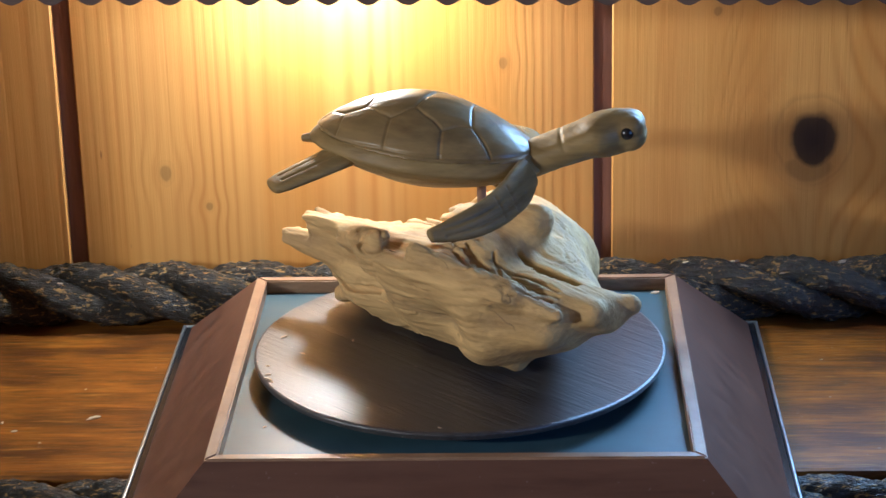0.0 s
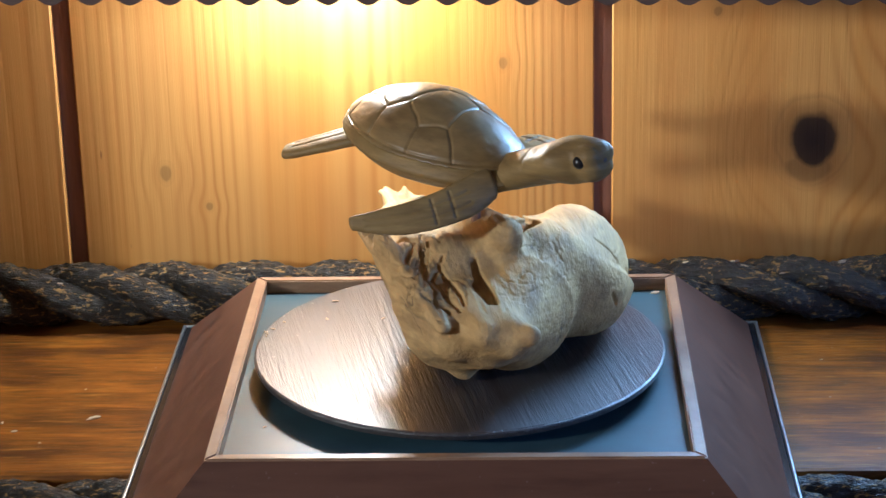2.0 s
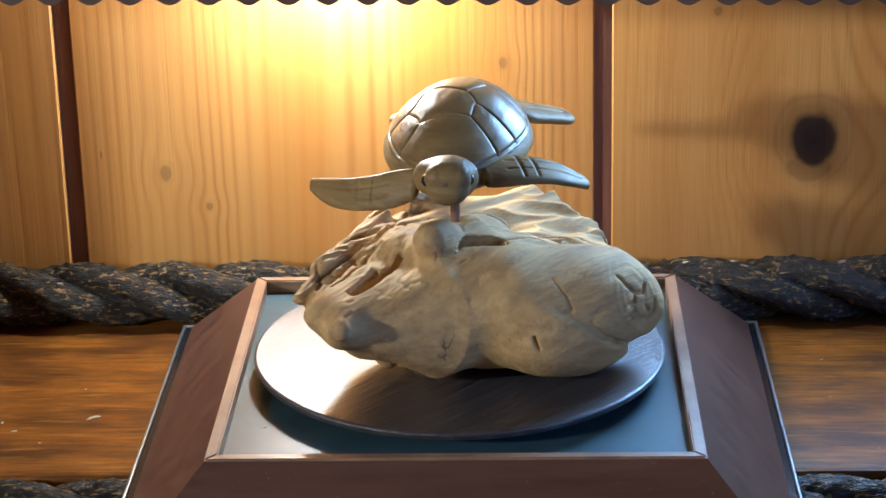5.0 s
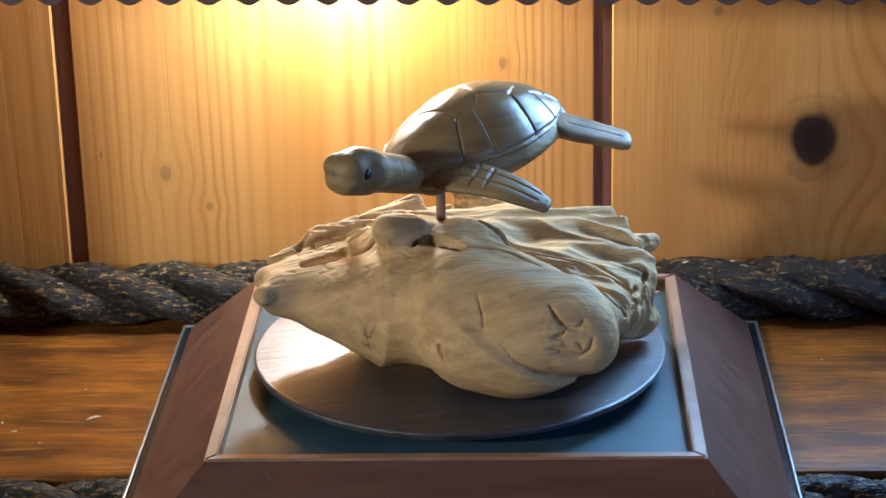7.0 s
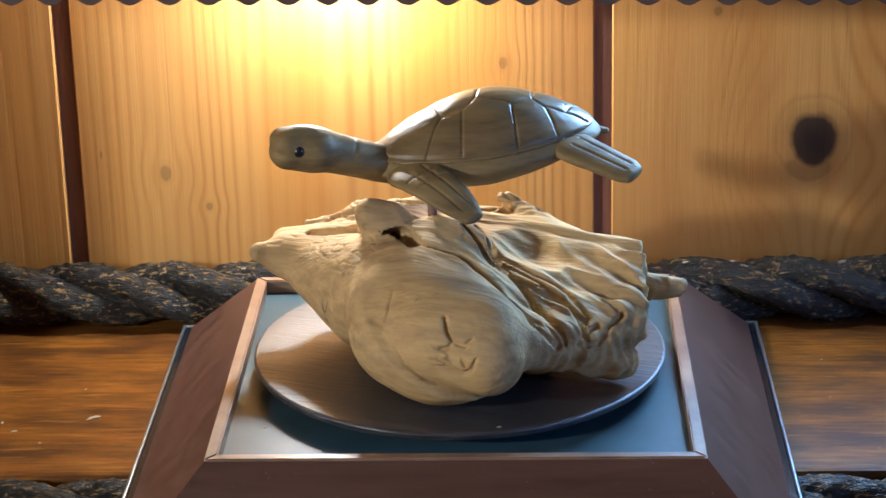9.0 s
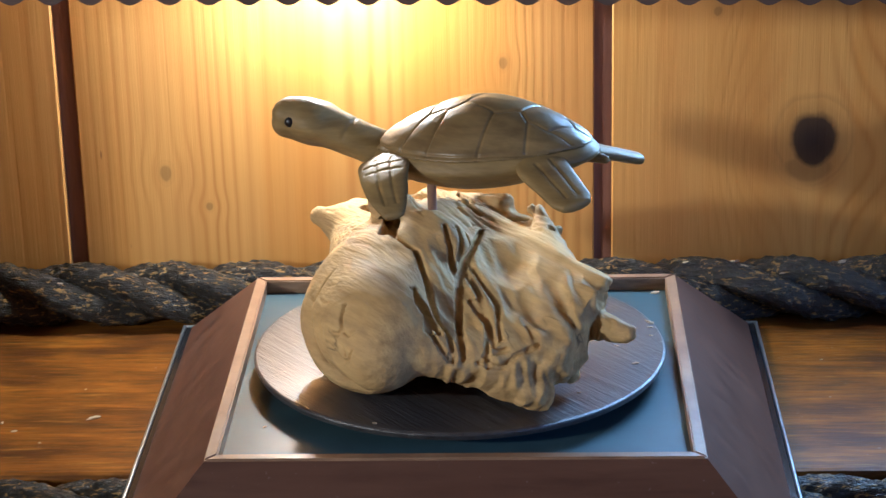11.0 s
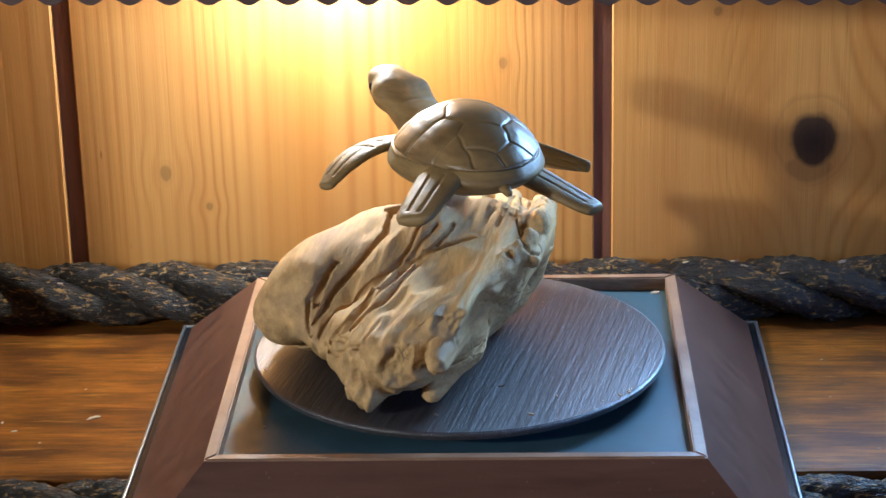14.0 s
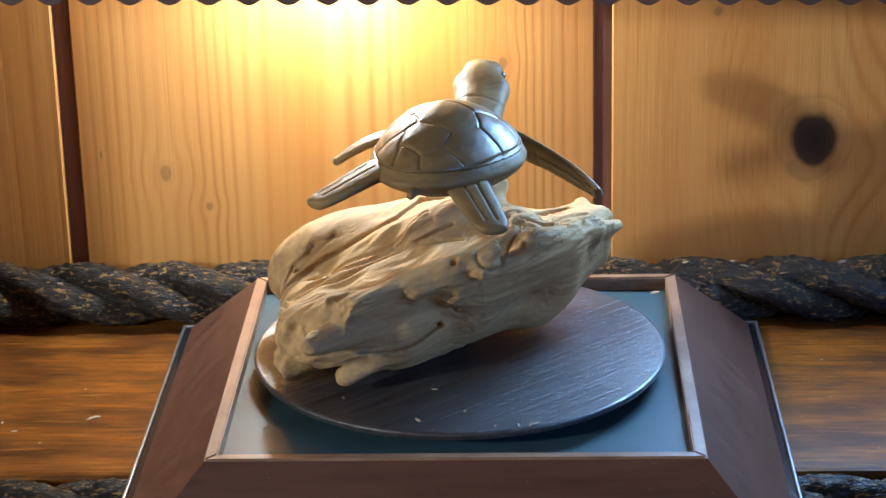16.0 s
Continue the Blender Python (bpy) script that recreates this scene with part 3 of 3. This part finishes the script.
    for size, *way in (
        (0.8, (-3.5, 6), (-1.8, 2.5), (0.4, 0), (4.4, -0.8)), (0.75, (0.4, 0), (-1.2, -2.2), (-3.8, -2.6)), (0.7, (4.4, -0.8), (6.4, 1.2)),
        (0.65, (-4.5, -6.2), (0.2, -8.2), (4.2, -9.6), (7.2, -7.8), (8.6, -4.0)), (0.7, (3.6, -4.8), (5.0, -6.9)),
        (0.48, (-20, -4.5), (-16, -9.5), (-9.5, -13.6), (-2.5, -16.6)), (0.45, (-24.5, 9), (-24.2, 4), (-24.8, 0), (-27.2, 0.2)),
    ):
        cut(size, *(on_wood(*w) for w in way))
    return d


verts, quads = grid_surface(driftwood_solid, (-80, -68, -1.4), (83, 38, 59), 0.62)
STEP = 0.4
grad = np.stack([driftwood_field(*(verts + STEP * e).T) - driftwood_field(*(verts - STEP * e).T) for e in np.eye(3)], 1)
grad /= np.linalg.norm(grad, axis=1)[:, None] + 1e-9
smooth_lobe = np.clip(lobe_field(*verts.T) / 6.0, 0, 1)
left_limb = np.clip((-verts[:, 0] - 20) / 15, 0, 1) * np.clip((39 - verts[:, 2]) / 8, 0, 1)
ridge = np.clip((verts[:, 1] - 4) / 10, 0, 1) * np.clip((verts[:, 2] - 24) / 10, 0, 1)
fibrous = 0.06 + smooth_lobe * (1 - 0.85 * left_limb) * (0.30 + 0.25 * ridge)
knot = np.linalg.norm(verts - np.array([11.0, 28.8, 43.8]), axis=1)
fibrous *= np.clip((knot - 5) / 7, 0.1, 1)
bend = verts + np.stack([0 * verts[:, 0], 3.5 * lattice(verts / 24, 3), 3.5 * lattice(verts / 24, 4) + 0.10 * verts[:, 0]], 1)
fibre = lattice(bend / np.array([34, 2.3, 2.3]), 5)
fine = lattice(bend / np.array([18, 0.95, 0.95]), 6)
# on the torn end the grain fans out and down from the peg
fan = smooth_lobe * np.clip(verts[:, 0] / 12, 0, 1) * np.clip((14 - verts[:, 1]) / 8, 0, 1)
run = verts @ np.array([0.82, -0.30, -0.49])
across = verts @ np.array([0.25, 0.95, -0.17]) / (0.55 + np.clip(0.9 - run / 90, 0.1, 0.9))
depth = verts @ np.array([0.52, 0.02, 0.86])
torn = np.stack([run / 30, across / 4.0, depth / 9], 1) + 0.35 * np.stack([0 * run, lattice(verts / 9, 31), 0 * run], 1)
torn = 1 - 2 * np.abs(lattice(torn, 32)) + 0.35 * lattice(torn * np.array([1.5, 2.7, 2]), 33)
layers = lattice(bend / np.array([48, 1.25, 1.25]), 34)
check = np.exp(-(lattice(bend / np.array([24, 3.2, 3.2]), 7) / 0.06) ** 2) * (lattice(verts / 9, 8) > 0.05)
lump = lattice(verts / 11, 9)
broken = np.clip((verts[:, 0] - 52) / 10, 0, 1) + np.clip((-verts[:, 0] - 64) / 8, 0, 1) * 0.2
shift = 1.5 * fan * torn + 0.42 * ridge * smooth_lobe * (1 - fan) * layers + fibrous * (1 - 0.6 * fan) * (0.75 * fibre + 0.38 * fine - 1.7 * check) + 0.22 * lump + broken * 0.45 * lattice(verts * np.array([0.15, 0.55, 0.55]), 10)
# branch knot with its ring, on the back
shift += 0.55 * np.clip(1 - knot / 5, 0, 1) - 1.3 * np.exp(-((knot - 5.2) / 0.7) ** 2)
# year rings of the sawn heart
off = verts - np.array([18.0, -58.5, 28.2])
near = np.linalg.norm(off * np.array([1, 0.5, 1]), axis=1)
shift += np.where(near < 11, 0.07 * np.sin(near * 2.3 + lump * 5), 0) * np.clip(11 - near, 0, 1)
verts = verts + grad * shift[:, None]
verts[:, 2] = np.maximum(verts[:, 2], 0.02)
shell_of("driftwood", verts * 0.001, quads, DRIFT, sculpture, True)["label"] = "pale weathered driftwood with splits, holes and a sawn heart"

# ---- the carved turtle ----
U, L = Vector((-0.8, -0.6, 0)), Vector((0.6, -0.8, 0))
TURTLE = np.array(((U.x, L.x, 0), (U.y, L.y, 0), (0, 0, 1)))


def carved(name, field, lo, hi, step, material, grooves=None, parent=None, label=""):
    """A carved piece in the turtle's own axes (forward, left, up, in mm)."""
    v, f = grid_surface(field, lo, hi, step)
    if grooves is not None:
        g = np.stack([field(*(v + 0.3 * e).T) - field(*(v - 0.3 * e).T) for e in np.eye(3)], 1)
        g /= np.linalg.norm(g, axis=1)[:, None] + 1e-9
        v = v + g * grooves(v)[:, None]
    ob = shell_of(name, v @ TURTLE.T * 0.001, f, material, parent or sculpture, True)
    if label:
        ob["label"] = label
    return ob


def shell_axes(X, Y, Z):
    x, y, z = X + 9.07, Y - 0.47, Z - 70.27
    c, s = math.cos(-0.102), math.sin(-0.102)
    x, y = c * x + s * y, c * y - s * x
    return x, y, z + 0.093 * x


def shell_field(X, Y, Z):
    x, y, z = shell_axes(X, Y, Z)
    n = (np.abs(x) / np.where(x > 0, 41.0, 41.4)) ** 1.62 + (np.abs(y) / 25.5) ** 2 + (np.abs(z) / np.where(z > 0, 19.5, 11.2)) ** 1.3
    return (np.sqrt(n) - 1) * 16


def to_segment(x, y, a, b):
    dx, dy = b[0] - a[0], b[1] - a[1]
    h = np.clip(((x - a[0]) * dx + (y - a[1]) * dy) / (dx * dx + dy * dy), 0, 1)
    return np.hypot(x - a[0] - h * dx, y - a[1] - h * dy)


def scute_seams(v):
    x, y, z = shell_axes(*v.T)
    y = y + 0.25 * np.sin(x * 0.8)
    d = np.full(len(v), 99.0)
    chains = (
        ((-16, 5), (-19, -7), (-26.5, -7), (-32, -1), (-26.5, 8), (-19.5, 8.5), (-16, 5)),
        ((-26.5, 8), (-39, 7)), ((-32, -1), (-40, -2.5)), ((-19.5, 8.5), (-22, 19)),
        ((-19, -7), (-9, -13.7), (-1.5, -9.7), (8.7, -15), (17.5, -9.7), (15.5, -1), (15, 6.7), (8.2, 7.8), (3, 4.2), (-8, 9.0), (-16, 5)),
        ((-9, -13.7), (-9.8, -24)), ((8.7, -15), (9.4, -24)), ((17.5, -9.7), (26, -16)),
        ((8.2, 7.8), (12, 24)), ((15, 6.7), (25, 20)), ((-8, 9.0), (-6.8, 24)), ((-1.5, -9.7), (3, 4.2)), ((-26.5, -7), (-29, -20)),
    )
    for chain in chains:
        for a, b in zip(chain, chain[1:]):
            d = np.minimum(d, to_segment(x, y, a, b))
    up = z > 5.0
    wear = 0.75 + 0.35 * lattice(v / 7, 21)
    out = -0.62 * wear * np.exp(-(d / 0.42) ** 2) * up + 0.22 * (1 - np.exp(-(d / 3.0) ** 2)) * up
    rim = 5.4 + 0.07 * np.minimum(x + 12, 0)
    out += -0.6 * np.exp(-((z - rim) / 0.4) ** 2)
    return out + 0.10 * lattice(v / np.array([9, 2, 2]), 22)


def chisel(v):
    return 0.14 * lattice(v / np.array([6, 3, 3]), 24) + 0.05 * lattice(v / 1.2, 25)


carved("shell", lambda X, Y, Z: np.maximum(shell_field(X, Y, Z), 3.9 - shell_axes(X, Y, Z)[2]), (-54, -30, 66), (36, 31, 94), 0.4, SHELLWOOD, scute_seams, label="domed satin-varnished shell carved with scutes")
carved("body", lambda X, Y, Z: np.maximum(shell_field(X, Y, Z) + 0.25, shell_axes(X, Y, Z)[2] - 4.1), (-54, -30, 52), (36, 31, 80), 0.7, CARVED, chisel)
carved("tail", capsule((-44, 3, 73), 2.6, (-51.5, 4, 72), 1.4), (-56, -2, 68), (-38, 9, 78), 0.5, CARVED)


def head_field(X, Y, Z):
    d = capsule((16, -4.5, 63.5), 4.6, (46, -5.6, 77.0), 4.3)(X, Y, Z)
    d = join(d, capsule((16, 2.6, 64.0), 4.4, (46, 4.0, 77.0), 4.2)(X, Y, Z), 4)
    d = join(d, capsule((28, -0.6, 68.5), 4.9, (55.2, 1.5, 78.4), 6.5)(X, Y, Z), 3.5)
    d = join(d, capsule((49.0, -3.3, 77.4), 4.8, (49.0, 4.9, 77.6), 4.6)(X, Y, Z), 5)
    d = join(d, capsule((50.0, 1.0, 75.2), 5.2, (56.5, 1.2, 76.6), 4.6)(X, Y, Z), 3)
    d = join(d, capsule((26.0, -1.0, 70.5), 3.9, (52.0, 0.8, 80.0), 4.3)(X, Y, Z), 4)
    return join(d, np.minimum(capsule((58.4, -2.0, 80.6), 3.6, (58.4, 4.2, 80.6), 3.6)(X, Y, Z), capsule((59.0, -1.2, 76.6), 3.4, (59.0, 3.4, 76.6), 3.4)(X, Y, Z)), 3)


def head_lines(v):
    x, y, z = v.T
    d = np.full(len(v), 99.0)
    for a, b in (((62, -1), (56, -2.5)), ((62, 4), (56, 5.5))):
        d = np.minimum(d, to_segment(x, y, a, b))
    return chisel(v) - 0.22 * np.exp(-(d / 0.6) ** 2) * (z > 81) - 0.35 * np.exp(-((x - 38 + 0.5 * (z - 72)) / 0.6) ** 2) * (z > 74)


head = carved("head", head_field, (8, -14, 54), (68, 15, 92), 0.6, CARVED, head_lines, label="long-necked turtle head with dark drilled eyes")
for name, e, r, sink, material in (("eye", (57.0, -6.2, 79.0), 2.2, 0.9, EYE_BLACK), ("eye", (55.2, 9.4, 78.8), 2.1, 1.1, EYE_BLACK), ("nose_mark", (65.0, 1.0, 79.6), 2.8, 2.55, NOSE_DARK)):
    e = np.array(e)
    for _ in range(6):
        g = np.array([head_field(*(e + 0.2 * k)) - head_field(*(e - 0.2 * k)) for k in np.eye(3)])
        e = e - (head_field(*e) + sink) * g / np.linalg.norm(g)
    carved(name, capsule(e, r, e, r), e - 3, e + 3, 0.25, material, parent=head)


def paddle(a, ra, b, rb, wide, ratio, tip_from=0.6, taper=0.45, bend=(0, 0, 0)):
    """A flipper from a to b, bowed by bend and drawn out along wide."""
    a, b, w = np.array(a, float), np.array(b, float), np.array(wide, float)
    e = b - a
    w -= e * (w @ e) / (e @ e)
    w /= np.linalg.norm(w)

    def f(X, Y, Z):
        P = (X - a[0], Y - a[1], Z - a[2])
        bow = np.clip(sum(P[i] * e[i] for i in range(3)) / (e @ e), 0, 1)
        P = [P[i] - 4 * bow * (1 - bow) * bend[i] for i in range(3)]
        n = sum(P[i] * w[i] for i in range(3))
        Q = [P[i] - n * w[i] for i in range(3)]
        h = np.clip(sum(Q[i] * e[i] for i in range(3)) / (e @ e), 0, 1)
        tip = np.clip((h - tip_from) / (1 - tip_from), 0, 1)
        root = np.clip(1 - h / 0.22, 0, 1)
        across = ratio * (1 - taper * tip ** 2.6) * (1 - 0.22 * root ** 2)
        g = (sum((Q[i] - h * e[i]) ** 2 for i in range(3)) ** 1.15 + (np.abs(n) / across) ** 2.3) ** (1 / 2.3)
        return g - (ra + (rb - ra) * h)

    def lines(v):
        P = v - a
        h = P @ e / (e @ e)
        bow = np.clip(h, 0, 1)[:, None]
        n = (P - 4 * bow * (1 - bow) * np.array(bend)) @ w / ratio
        half = ra + (rb - ra) * np.clip(h, 0, 1)
        m = n / half
        d = np.minimum(np.abs(m - 0.28), np.abs(m + 0.32)) * half * ratio
        run = (h > 0.16) & (h < 0.93)
        across = np.minimum(np.abs(h - 0.30), np.abs(h - 0.44)) * np.linalg.norm(e)
        cross = (np.abs(m) < 0.75)
        return chisel(v) * 0.6 - 0.50 * np.exp(-(d / 0.40) ** 2) * run - 0.65 * np.exp(-(across / 0.40) ** 2) * cross * (np.linalg.norm(e) > 34)
    box = [np.minimum(a, b) - 9, np.maximum(a, b) + 9]
    return f, lines, box


for where, args in (
    ("right front flipper swept down and back", ((25.5, -12.0, 67.0), 2.1, (-0.9, -47.8, 57.7), 1.4, (-0.31, -0.01, 0.48), 3.2, 0.55, 0.45, (5.0, -1.5, -1.5))),
    ("left front flipper swept down and back", ((20.5, 11.0, 69.0), 2.55, (8.4, 42.5, 61.8), 1.6, (0.85, 0.13, -0.15), 3.8, 0.6, 0.4, (1.5, 1.0, 3.2))),
    ("right hind flipper trailing", ((-31.5, -7.8, 72.5), 2.7, (-56.4, -22.9, 64.1), 1.9, (0.55, -0.56, -0.02), 3.0, 0.85, 0.18)),
    ("left hind flipper trailing", ((-31.5, 17.0, 74.3), 2.9, (-48.6, 35.0, 67.0), 2.1, (0.58, 0.56, -0.14), 3.1, 0.85, 0.15)),
):
    f, lines, box = paddle(*args)
    carved("flipper", f, box[0], box[1], 0.5, CARVED, lines, label=where)
bm = bmesh.new()
bmesh.ops.create_cone(bm, cap_ends=True, segments=20, radius1=0.0016, radius2=0.0016, depth=0.030, matrix=Matrix.Translation((U.x * 0.0085, U.y * 0.0085, 0.047)))
part("peg", bm, PEG, sculpture, "thin round brown wooden peg")


# ---- what turns ----
SPIN = -17.0616


def motions():
    rows = [(t, pose(0, 0, 0, 0, 0, SPIN * (t - 8))) for t in range(17)]
    for thing in (turntable, sculpture, *riders):
        walk(thing, rows)


motions()
